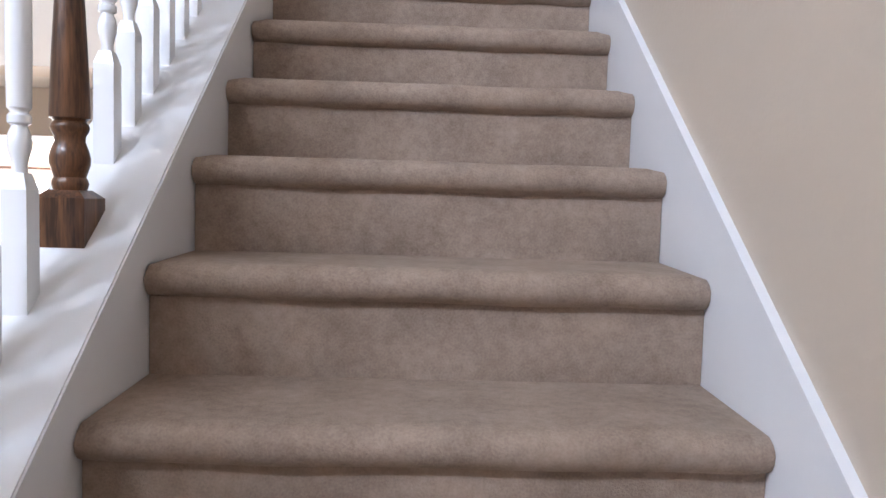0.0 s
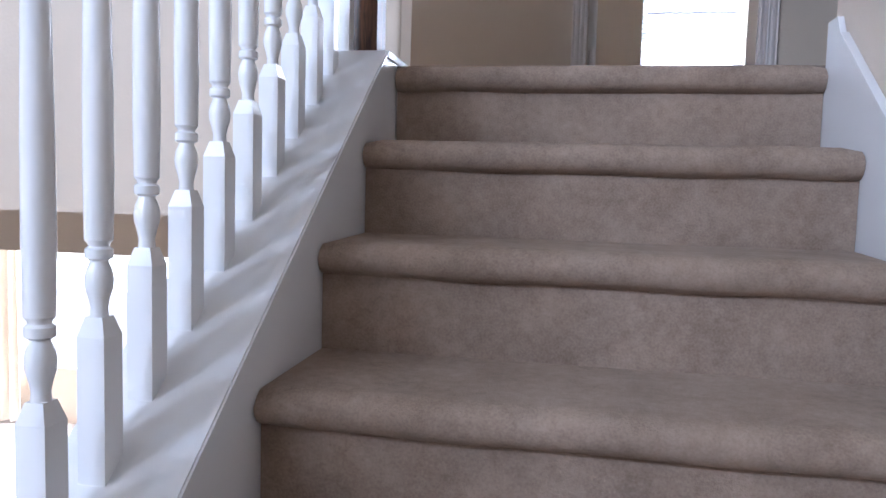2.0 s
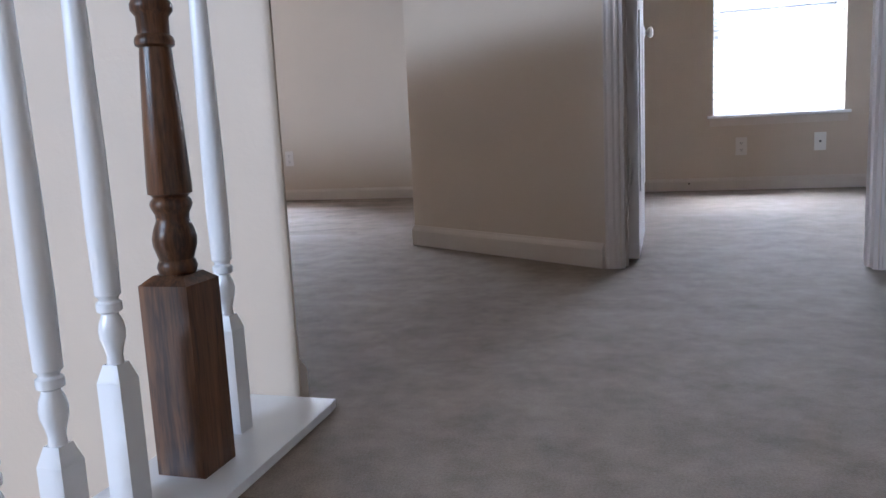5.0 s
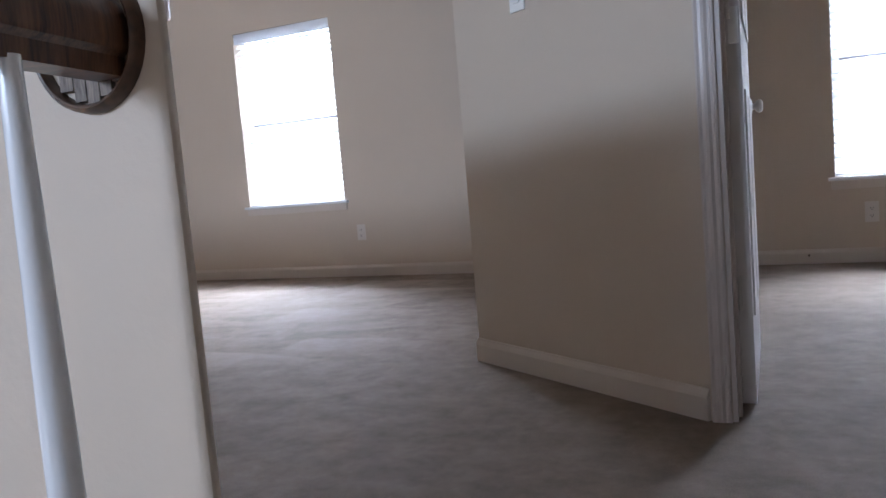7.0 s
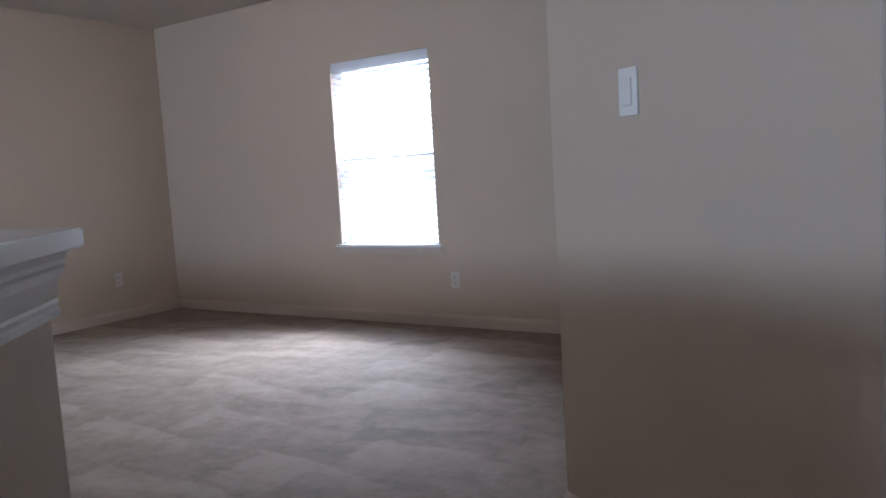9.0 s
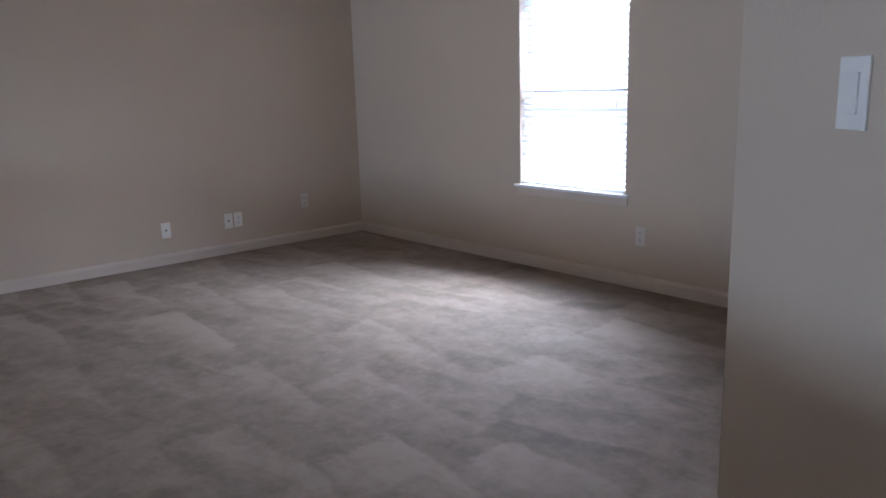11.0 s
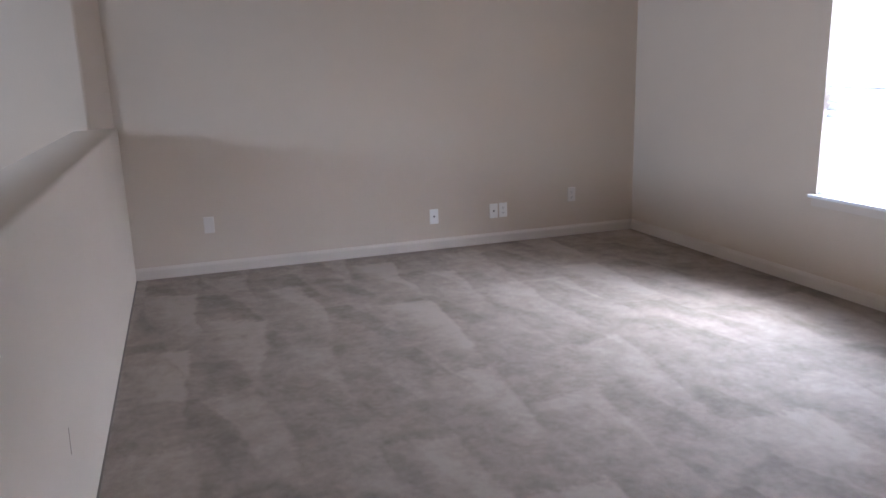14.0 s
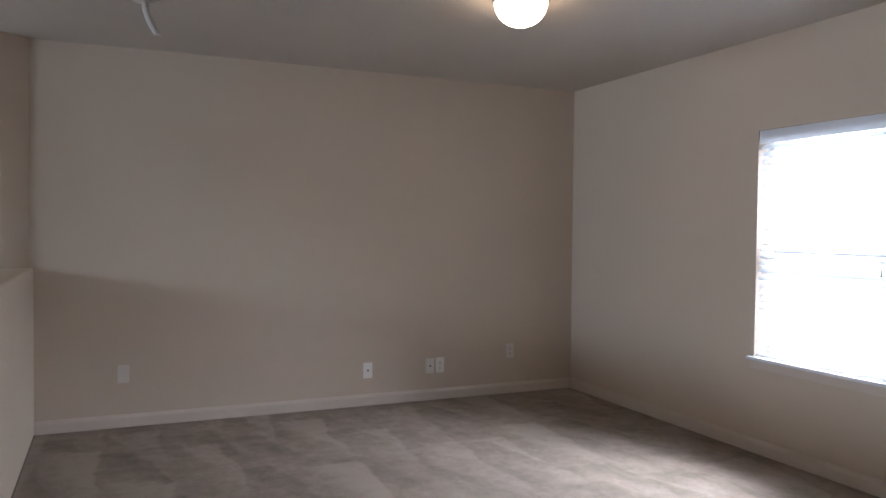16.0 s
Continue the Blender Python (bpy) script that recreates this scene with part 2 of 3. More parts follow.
def part(name, bm, mat, parent, label="", smooth=False):
    ob = new(name, mesh_of(bm, name, mat, smooth))
    ob.parent = parent
    return tagged(ob, label)


def setting(name, bm, mat, label, category, smooth=False):
    return tagged(new(name, mesh_of(bm, name, mat, smooth)), label, category, kind="structure")


def thing(name, label, category, at=(0, 0, 0), group="", kind=""):
    ob = new(name)
    ob.empty_display_size = 0.1
    ob.location = at
    return tagged(ob, label, category, group, kind)


# ---- plan: metres; top stair nosing at y = 0, loft floor at z = 0 ----
RISE, RUN, STEPS = 0.183, 0.243, 15
SLOPE = RISE / RUN
LOW = -RISE * STEPS
HIGH = 2.44
STAIR_R = 0.903
LOFT_L, LOFT_B = -5.20, 4.545
PONY_F, PONY_B, PONY_E = 0.362, 0.622, -0.066
BED_B, BED_R = LOFT_B, 3.0
HALL_Y, HALL_R = 1.68, 2.3
FRONT = -4.5
WALL = 0.12


def wall_with_holes(x0, x1, z0, z1, y0, y1, holes):
    """A wall along x between y0 and y1 with rectangular holes (x0, x1, z0, z1) that do not share columns."""
    bm = bmesh.new()
    cut = x0
    for hx0, hx1, hz0, hz1 in sorted(holes):
        box(bm, cut, hx0, y0, y1, z0, z1)
        if hz0 > z0:
            box(bm, hx0, hx1, y0, y1, z0, hz0)
        if hz1 < z1:
            box(bm, hx0, hx1, y0, y1, hz1, z1)
        cut = hx1
    box(bm, cut, x1, y0, y1, z0, z1)
    return bm


# floors and ceilings
bm = one_box(LOFT_L - WALL, HALL_R, PONY_B, BED_B + WALL, -0.03, 0)
box(bm, -0.165, HALL_R, 0.036, PONY_B, -0.03, 0)
box(bm, -0.34, -0.165, PONY_F + 0.01, PONY_B, -0.03, 0)
box(bm, HALL_R, BED_R, HALL_Y + 0.11, BED_B + WALL, -0.03, 0)
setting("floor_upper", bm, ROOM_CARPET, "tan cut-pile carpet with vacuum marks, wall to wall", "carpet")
bm = one_box(LOFT_L - WALL, HALL_R, PONY_B, BED_B + WALL, -0.36, -0.034)
box(bm, PONY_E, HALL_R, 0.055, PONY_B, -0.36, -0.034)
box(bm, HALL_R, BED_R, HALL_Y + 0.11, BED_B + WALL, -0.36, -0.034)
setting("ceiling_lower", bm, CEIL, "ceiling of the lower living room under the loft", "ceiling")
setting("floor_lower", one_box(-7, HALL_R + 0.8, FRONT - 0.2, 5.4, LOW - 0.1, LOW), LOW_FLOOR, "pale carpet of the lower floor", "carpet")
setting("ceiling_upper", one_box(-7, BED_R + 0.2, FRONT - 0.2, BED_B + 0.3, HIGH, HIGH + 0.12), CEIL, "flat painted ceiling with light texture", "ceiling")

# loft: window wall, back wall, closet side, angled wall
WIN1 = (-3.262, -2.398, 0.570, 1.900)
setting("wall_window_loft", wall_with_holes(LOFT_L - WALL, -0.485, 0, HIGH, LOFT_B, LOFT_B + 0.16, [WIN1]), PAINT, "beige painted wall around the loft window", "wall")
setting("wall_back_loft", one_box(LOFT_L - WALL, LOFT_L, 0.601, LOFT_B, LOW, HIGH), PAINT, "long beige painted wall with outlets low down", "wall")
setting("wall_foyer_side", prism([(LOFT_L - WALL, FRONT), (LOFT_L + 0.12, FRONT), (LOFT_L + 0.12, 0.455), (LOFT_L + 0.114, 0.470), (LOFT_L + 0.001, 0.60), (LOFT_L - WALL, 0.60)], "z", LOW, HIGH), PAINT, "beige painted wall beside the open foyer", "wall")
STUB_A, STUB_B = (0.350, HALL_Y), (-0.485, 2.222)
bm = prism([STUB_A, STUB_B, (-0.485, LOFT_B), (-0.385, LOFT_B), (-0.385, 2.28), (0.385, HALL_Y + 0.11), (0.398, HALL_Y + 0.11), (0.398, HALL_Y)], "z", 0, HIGH)
setting("wall_angled", bm, PAINT, "angled beige wall between loft and bedroom door", "wall")

# landing and bedroom
DOOR_L, DOOR_R, DOOR_H = 0.398, 1.135, 2.04
bm = one_box(DOOR_R, HALL_R + 0.7, HALL_Y, HALL_Y + 0.11, 0, HIGH)
box(bm, DOOR_L, DOOR_R, HALL_Y, HALL_Y + 0.11, DOOR_H, HIGH)
setting("wall_landing", bm, PAINT, "beige painted wall around the bedroom doorway", "wall")
WIN2 = (0.828, 1.608, 0.49, 1.90)
setting("wall_window_bedroom", wall_with_holes(-0.485, BED_R, 0, HIGH, BED_B, BED_B + 0.16, [WIN2]), PAINT, "beige painted bedroom wall around the window", "wall")
setting("wall_bedroom_right", one_box(BED_R, BED_R + WALL, HALL_Y, BED_B + 0.16, 0, HIGH), PAINT, "beige painted bedroom side wall", "wall")
setting("wall_hall_end", one_box(HALL_R, HALL_R + WALL, -0.2, HALL_Y, 0, HIGH), PAINT, "beige painted wall at the end of the hall", "wall")
setting("wall_hall_near", one_box(STAIR_R + 0.125, HALL_R, -0.2, -0.06, LOW, HIGH), PAINT, "beige painted wall along the hall", "wall")

# stair wall, foyer
setting("wall_stair", one_box(STAIR_R + 0.0125, STAIR_R + 0.125, FRONT, 0.034, LOW, HIGH, 0.012), PAINT, "beige painted wall beside the stairs with rounded end", "wall", True)
FOYER_WIN, FOYER_WIN_FAR, ENTRY_WIN = (-2.3, -1.0, 1.64, 2.30), (-4.55, -3.35, 1.64, 2.30), (-4.4, -2.8, LOW + 0.3, -0.7)
bm = wall_with_holes(LOFT_L - WALL, STAIR_R + 0.125, -0.36, HIGH, FRONT - 0.12, FRONT, [FOYER_WIN, FOYER_WIN_FAR])
setting("wall_front_upper", bm, PAINT, "beige painted foyer wall with two high windows", "wall")
bm = wall_with_holes(LOFT_L - WALL, STAIR_R + 0.125, LOW, -0.36, FRONT - 0.12, FRONT, [ENTRY_WIN])
setting("wall_front_lower", bm, PAINT, "beige painted lower foyer wall with a window", "wall")

# pony wall over the living room opening, with its lower header and beam
END_B = -0.300


def rounded(a, corner, b, n=6):
    """Points of a soft corner from a to b."""
    a, corner, b = Vector(a), Vector(corner), Vector(b)
    return [tuple(a * (1 - u) ** 2 + corner * 2 * u * (1 - u) + b * u * u) for u in (i / n for i in range(n + 1))]


run = (Vector((END_B, PONY_B)) - Vector((PONY_E, PONY_F))).normalized() * 0.034
ends = rounded((PONY_E - 0.034, PONY_F), (PONY_E, PONY_F), (PONY_E + run.x, PONY_F + run.y)) + rounded((END_B - run.x * 0.6, PONY_B - run.y * 0.6), (END_B, PONY_B), (END_B - 0.02, PONY_B))
bm = prism([(LOFT_L, PONY_F)] + ends + [(LOFT_L, PONY_B)], "z", -0.375, 0.9405)
setting("wall_pony", bm, PAINT, "beige half wall between loft and open foyer", "wall", True)
bm = prism([(PONY_F, 0.9406), (PONY_F, 1.026), (PONY_F + 0.005, 1.035), (PONY_F + 0.014, 1.040), (PONY_B - 0.014, 1.040), (PONY_B - 0.005, 1.035), (PONY_B, 1.026), (PONY_B, 0.9406)], "x", LOFT_L + 0.0005, -0.752)
setting("wall_pony_ledge", bm, PAINT, "plain beige top of the half wall with soft corners", "wall", True)
setting("beam_living", one_box(LOFT_L - 1.5, -0.2, 1.06, 1.24, -0.575, -0.362), PAINT, "beige beam over the living room opening", "beam")
LIV = (-6.9, -0.16, -2.18, -0.75)
setting("wall_living_back", wall_with_holes(-7, 3, LOW, -0.362, 5.0, 5.12, [LIV]), PAINT, "lower living room wall with broad windows", "wall")
setting("wall_living_left", one_box(-7.1, -7.0, FRONT, 5.12, LOW, -0.362), PAINT, "lower living room side wall", "wall")
setting("wall_understair", prism([(PONY_B, -0.362), (PONY_B, LOW), (-4.0, LOW), (-4.0, -4.0 * SLOPE + 0.02), (-0.11, -0.055), (PONY_F, -0.055), (PONY_F, -0.362)], "x", -0.145, -0.02), PAINT, "painted wall closing the side of the stairs", "wall")
setting("wall_living_right", one_box(-0.145, -0.02, PONY_B, 5.0, LOW, -0.362), PAINT, "lower living room side wall", "wall")


# ---- staircase ----
stair = thing("staircase", "straight carpeted staircase with rounded tan nosings", "staircase", kind="structure")


def step_profile():
    """Tread with a padded, rolled nosing: the outline in y and z of one step whose nosing tip is at y = 0, z = 0."""
    pts = [(RUN + 0.035, 0.0)]
    pts += [(0.034, 0.0)]
    for i in range(9):
        a = radians(90 + 180 * i / 8)
        pts.append((0.030 + 0.030 * math.cos(a), -0.0285 + 0.0285 * math.sin(a)))
    pts += [(0.032, -0.0585), (RUN + 0.035, -0.0585)]
    return pts


def step_tread(width, deep):
    """Carpeted tread with rolled nosing, slightly wavy as laid carpet is."""
    outline = [(min(y, deep), z) for y, z in step_profile()]
    bm = bmesh.new()
    cols = 26
    rows = []
    for i in range(cols + 1):
        u = i / cols
        x = 0.001 + u * (width - 0.002)
        pinch = 0.006 * max(0, 1 - min(u, 1 - u) * width / 0.012)
        row = []
        for y, z in outline:
            k = noise.noise((x * 7, z * 30, deep * 9)) * 0.0025
            row.append(bm.verts.new((x, y + pinch * (y < 0.03) + k * (y < 0.034), z - pinch * (z > -0.02) * (y < 0.05) + k * 0.8 * (y < 0.2))))
        rows.append(row)
    n = len(outline)
    for a, b in zip(rows, rows[1:]):
        for j in range(n):
            bm.faces.new((a[j], a[(j + 1) % n], b[(j + 1) % n], b[j]))
    bm.faces.new(rows[0]), bm.faces.new(rows[-1])
    return bm


for k in range(STEPS):
    y, z = -RUN * k, -RISE * k
    tread = part("tread", step_tread(STAIR_R, RUN + 0.035 if k else 0.03 + 0.004), STAIR_CARPET, stair, smooth=True)
    tread.location = (0, y, z)
    part("riser", one_box(0.001, STAIR_R - 0.001, y + 0.031, y + 0.05, z - RISE - 0.002, z - 0.056, 0.0), STAIR_CARPET, stair)
TOPZ = 0.07
CAPLEVEL = 0.016
BEND = (CAPLEVEL - TOPZ) / SLOPE
LOWEND = -RUN * (STEPS - 1) - 0.1


def slope_at(y):
    return min(CAPLEVEL, SLOPE * y + TOPZ)


# stringer, its sloping cap, the skirt on the wall side
bm = prism([(LOWEND, SLOPE * LOWEND - 0.42), (LOWEND, SLOPE * LOWEND + TOPZ - 0.012), (BEND, 0.001), (0.03, 0.001), (0.03, -0.30)], "x", -0.016, -0.001)
part("stringer", bm, TRIM, stair, "glossy white stringer board")
bm = prism([(BEND + 0.004, CAPLEVEL), (BEND, CAPLEVEL), (LOWEND, SLOPE * LOWEND + TOPZ), (LOWEND, SLOPE * LOWEND + TOPZ - 0.016), (BEND + 0.004, CAPLEVEL - 0.012)], "x", -0.172, 0.004)
bmesh.ops.bevel(bm, geom=[e for e in bm.edges if abs(e.verts[0].co.x - e.verts[1].co.x) < 1e-5 and e.verts[0].co.z > SLOPE * e.verts[0].co.y + 0.03], offset=0.003, segments=2, affect="EDGES")
part("cap_board", bm, TRIM, stair, "white sloping cap board under the balusters")
bm = prism([(-0.172, BEND + 0.0045), (0.004, BEND + 0.0045), (0.004, -0.02), (-0.004, PONY_F - 0.032), (-0.008, PONY_F - 0.003), (-0.172, PONY_F - 0.003)], "z", 0.002, CAPLEVEL)
part("landing_cap", bm, TRIM, stair, "white level cap board at the stair top")
part("fascia", prism([(PONY_F - 0.002, -0.10), (LOWEND, SLOPE * LOWEND - 0.06), (LOWEND, SLOPE * LOWEND + TOPZ - 0.016), (BEND, CAPLEVEL - 0.014), (PONY_F - 0.002, CAPLEVEL - 0.014)], "x", -0.166, -0.148), TRIM, stair, "white fascia board")
SK, SKS = 0.072, 0.735
bm = prism([(0.032, -0.30), (LOWEND, SLOPE * LOWEND - 0.4), (LOWEND, SKS * LOWEND + SK), (-0.06, SKS * -0.06 + SK), (-0.025, 0.085), (0.032, 0.085)], "x", STAIR_R, STAIR_R + 0.012)
part("skirt_board", bm, TRIM, stair, "white skirt board along the wall")
bm = prism([(-0.06, SKS * -0.06 + SK), (LOWEND, SKS * LOWEND + SK), (LOWEND, SKS * LOWEND + SK + 0.02), (-0.06, SKS * -0.06 + SK + 0.02)], "x", STAIR_R - 0.004, STAIR_R + 0.012)
part("skirt_moulding", bm, TRIM, stair, "thin white moulding on the skirt")


# ---- railing ----
def square_post(bm, w, z0, z1, x=0.0, y=0.0, chamfer=0.014, low=0.0):
    """Square shaft with chamfered top; low: how far its foot drops towards -y."""
    h = w / 2
    bottom = [bm.verts.new((x + sx * h, y + sy * h, z0 + (low * sy / 2))) for sx, sy in ((-1, -1), (1, -1), (1, 1), (-1, 1))]
    top = [bm.verts.new((x + sx * h, y + sy * h, z1 - chamfer)) for sx, sy in ((-1, -1), (1, -1), (1, 1), (-1, 1))]
    c = h * 0.62
    cap = [bm.verts.new((x + sx * c, y + sy * c, z1)) for sx, sy in ((-1, -1), (1, -1), (1, 1), (-1, 1))]
    for a, b in ((bottom, top), (top, cap)):
        for i in range(4):
            bm.faces.new((a[i], a[(i + 1) % 4], b[(i + 1) % 4], b[i]))
    bm.faces.new(bottom[::-1]), bm.faces.new(cap)
    return bm


BW = 0.034
RAIL = 0.80


def baluster(foot, slope, total):
    """White turned baluster with its foot centre at the origin; total: its height to the rail."""
    ob = thing("baluster", "glossy white turned wooden baluster with square foot", "baluster", group="stair balusters")
    part("square_foot", square_post(bmesh.new(), BW, 0, foot, chamfer=0.022, low=slope * BW), TRIM, ob)
    f = foot - 0.002
    rows = [(0.0105, f), (0.0095, f + 0.012), (0.0115, f + 0.022), (0.0150, f + 0.034), (0.0158, f + 0.044), (0.0140, f + 0.054), (0.0105, f + 0.062), (0.0100, f + 0.065),
            (0.0148, f + 0.068), (0.0152, f + 0.073), (0.0148, f + 0.078), (0.0112, f + 0.081), (0.0118, f + 0.084), (0.0152, f + 0.088), (0.0165, f + 0.16), (0.0160, f + 0.26), (0.0128, f + 0.46), (0.0105, total)]
    part("turned_shaft", lathe(bmesh.new(), rows, sides=20), TRIM, ob, smooth=True)
    return ob


RX = -0.105
LEVEL_RAIL = 0.790
sloping, level = baluster(0.178, SLOPE, RAIL), baluster(0.185, 0, LEVEL_RAIL)
level.location = (RX, 0.205, CAPLEVEL)
sloping.location = (RX, -0.142, slope_at(-0.142) - 0.001)
first = baluster(0.185, 0, RAIL + 0.015)
first.location = (RX, -0.040, CAPLEVEL)
for i in range(2, 29):
    y = -0.047 - 0.0945 * i
    if abs(y + 1.235) > 0.07:
        copy_thing(sloping, pose(RX, y, slope_at(y) - 0.001))


def newel(x, y, z, foot, total, slope, label):
    """Dark turned newel post on the cap board."""
    ob = thing("newel_post", label, "newel post", (x, y, z))
    part("square_foot", square_post(bmesh.new(), 0.074, 0, foot, chamfer=0.012, low=slope * 0.072), WALNUT, ob)
    f = foot - 0.002
    rows = [(0.022, f), (0.0245, f + 0.004), (0.0265, f + 0.011), (0.0245, f + 0.018), (0.0225, f + 0.021), (0.024, f + 0.026), (0.0285, f + 0.040), (0.0290, f + 0.050), (0.0262, f + 0.062), (0.0215, f + 0.074), (0.0220, f + 0.082), (0.0262, f + 0.090),
            (0.0275, f + 0.095), (0.0262, f + 0.100), (0.0225, f + 0.104), (0.0245, f + 0.107), (0.0285, f + 0.109), (0.0288, f + 0.118), (0.0255, f + 0.20), (0.0205, f + 0.290), (0.0198, f + 0.296), (0.0245, f + 0.299), (0.0252, f + 0.304), (0.0240, f + 0.309),
            (0.0200, f + 0.313), (0.0205, f + 0.335), (0.0260, f + 0.342), (0.0265, f + 0.350), (0.0230, f + 0.357), (0.024, f + 0.40), (0.024, total - 0.21)]
    part("turned_shaft", lathe(bmesh.new(), rows, sides=28), WALNUT, ob, smooth=True)
    part("square_head", one_box(-0.036, 0.036, -0.036, 0.036, total - 0.212, total, 0.006), WALNUT, ob)
    return ob


newel(-0.090, 0.078, CAPLEVEL, 0.275, 1.08, 0, "dark stained turned newel post at the stair top")
newel(-0.098, -1.240, slope_at(-1.240), 0.058, 0.98, SLOPE, "dark stained turned newel post part way up")

rail = thing("handrail", "dark stained wooden handrail over white balusters", "handrail")
RAIL_OUT = [(-0.021, 0.0), (-0.023, 0.016), (-0.023, 0.020), (-0.031, 0.026), (-0.033, 0.034), (-0.033, 0.056), (-0.028, 0.074), (-0.014, 0.085), (0.014, 0.085), (0.028, 0.074), (0.033, 0.056), (0.033, 0.034), (0.031, 0.026), (0.023, 0.020), (0.023, 0.016), (0.021, 0.0)]


def rail_run(y0, z0, y1, z1, aside=0.0):
    bm = bmesh.new()
    a = [bm.verts.new((RX + x, y0, z0 + z)) for x, z in RAIL_OUT]
    b = [bm.verts.new((RX + aside + x, y1, z1 + z)) for x, z in RAIL_OUT]
    n = len(RAIL_OUT)
    for i in range(n):
        bm.faces.new((a[i], a[(i + 1) % n], b[(i + 1) % n], b[i]))
    bm.faces.new(a[::-1]), bm.faces.new(b)
    return bm


part("sloping_rail", rail_run(-2.9, slope_at(-2.9) + RAIL - 0.01, 0.042, SLOPE * 0.042 + TOPZ + RAIL - 0.01), WALNUT, rail, smooth=True)
part("level_rail", rail_run(0.114, CAPLEVEL + LEVEL_RAIL - 0.004, PONY_F - 0.008, CAPLEVEL + LEVEL_RAIL - 0.004, -0.038), WALNUT, rail, smooth=True)

# ---- pony wall cap and crown ----
CAP_L = -0.75
cap = thing("half_wall_cap", "glossy white cap shelf with crown moulding on the half wall", "wall cap", kind="structure")


def cap_corners(d, z):
    """Corners of the wall top set out by d: front left, the sharp front corner, the back corner, back left."""
    run = Vector((END_B - PONY_E, PONY_B - PONY_F)).normalized()
    out = Vector((run.y, -run.x)) * d
    a, b = (PONY_F - d - PONY_F - out.y) / run.y, (PONY_B + d - PONY_F - out.y) / run.y
    return [(CAP_L, PONY_F - d, z), (PONY_E + out.x + run.x * a, PONY_F - d, z), (PONY_E + out.x + run.x * b, PONY_B + d, z), (CAP_L, PONY_B + d, z)]


bm = prism([c[:2] for c in cap_corners(0.030, 0)], "z", 0.996, 1.015)
bmesh.ops.bevel(bm, geom=list(bm.edges), offset=0.002, segments=2, affect="EDGES")
part("shelf_board", bm, TRIM, cap)
CROWN = [(0.0, 0.9320), (0.004, 0.9320), (0.006, 0.9390), (0.003, 0.9410), (0.005, 0.9460), (0.003, 0.9490), (0.004, 0.9570), (0.007, 0.9690), (0.011, 0.9770), (0.013, 0.9790), (0.011, 0.9820), (0.014, 0.9870), (0.015, 0.9955), (0.0, 0.9955)]


def crown_ring(rows):
    """Crown moulding round three sides of the wall top, mitred."""
    bm = bmesh.new()
    loops = []
    for d, z in rows:
        loops.append([bm.verts.new(c) for c in cap_corners(d, z)])
    for a, b in zip(loops, loops[1:]):
        for i in range(3):
            bm.faces.new((a[i], a[i + 1], b[i + 1], b[i]))
    bm.faces.new([loop[0] for loop in loops])
    bm.faces.new([loop[3] for loop in loops][::-1])
    return bm


part("crown_moulding", crown_ring(CROWN), TRIM, cap)


# ---- trim: baseboards, casings ----
def board_run(name, x0, y0, x1, y1, side, high=0.083, label="painted baseboard along the foot of the wall"):
    """Baseboard from one point to another; side: +1 if it stands out to the left of that way."""
    a, b = Vector((x0, y0, 0)), Vector((x1, y1, 0))
    d = (b - a).normalized()
    n = Vector((-d.y, d.x, 0)) * side
    outline = [(0.0, 0.001), (0.014, 0.001), (0.014, high - 0.022), (0.011, high - 0.014), (0.006, high - 0.006), (0.004, high), (0.0, high)]
    bm = bmesh.new()
    p = [bm.verts.new(a + n * (o + 0.0005) + Vector((0, 0, z))) for o, z in outline]
    q = [bm.verts.new(b + n * (o + 0.0005) + Vector((0, 0, z))) for o, z in outline]
    for i in range(len(p)):
        bm.faces.new((p[i], p[(i + 1) % len(p)], q[(i + 1) % len(p)], q[i]))
    bm.faces.new(p[::-1]), bm.faces.new(q)
    return setting(name, bm, BASE, label, "baseboard")


board_run("baseboard_back", LOFT_L, PONY_B, LOFT_L, LOFT_B, -1)
board_run("baseboard_window", LOFT_L + 0.015, LOFT_B, -0.50, LOFT_B, -1)
board_run("baseboard_angled", STUB_B[0], STUB_B[1], STUB_A[0] - 0.004, STUB_A[1] + 0.003, -1)
board_run("baseboard_closet", STUB_B[0], STUB_B[1] + 0.002, STUB_B[0], LOFT_B - 0.015, 1)
board_run("baseboard_landing", DOOR_R + 0.08, HALL_Y, HALL_R, HALL_Y, -1)
board_run("baseboard_bedroom", -0.37, BED_B, BED_R, BED_B, -1)
board_run("baseboard_bedroom_left", -0.385, 2.40, -0.385, BED_B - 0.015, -1)
board_run("baseboard_pony_end", PONY_E + run.x, PONY_F + run.y, END_B + 0.005, PONY_B - 0.008, -1, 0.075)

CASING = [(0.0, 0.0), (0.0, 0.011), (0.007, 0.0125), (0.009, 0.0105), (0.014, 0.0105), (0.021, 0.014), (0.028, 0.0145), (0.035, 0.0125), (0.042, 0.014), (0.046, 0.011), (0.047, 0.0)]


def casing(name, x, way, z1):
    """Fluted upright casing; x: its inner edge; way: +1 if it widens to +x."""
    return setting(name, prism([(x + way * o, HALL_Y - d - 0.0005) for o, d in CASING], "z", 0.001, z1), SHADED_CASE, "white fluted door casing, toned as in shade", "door casing")


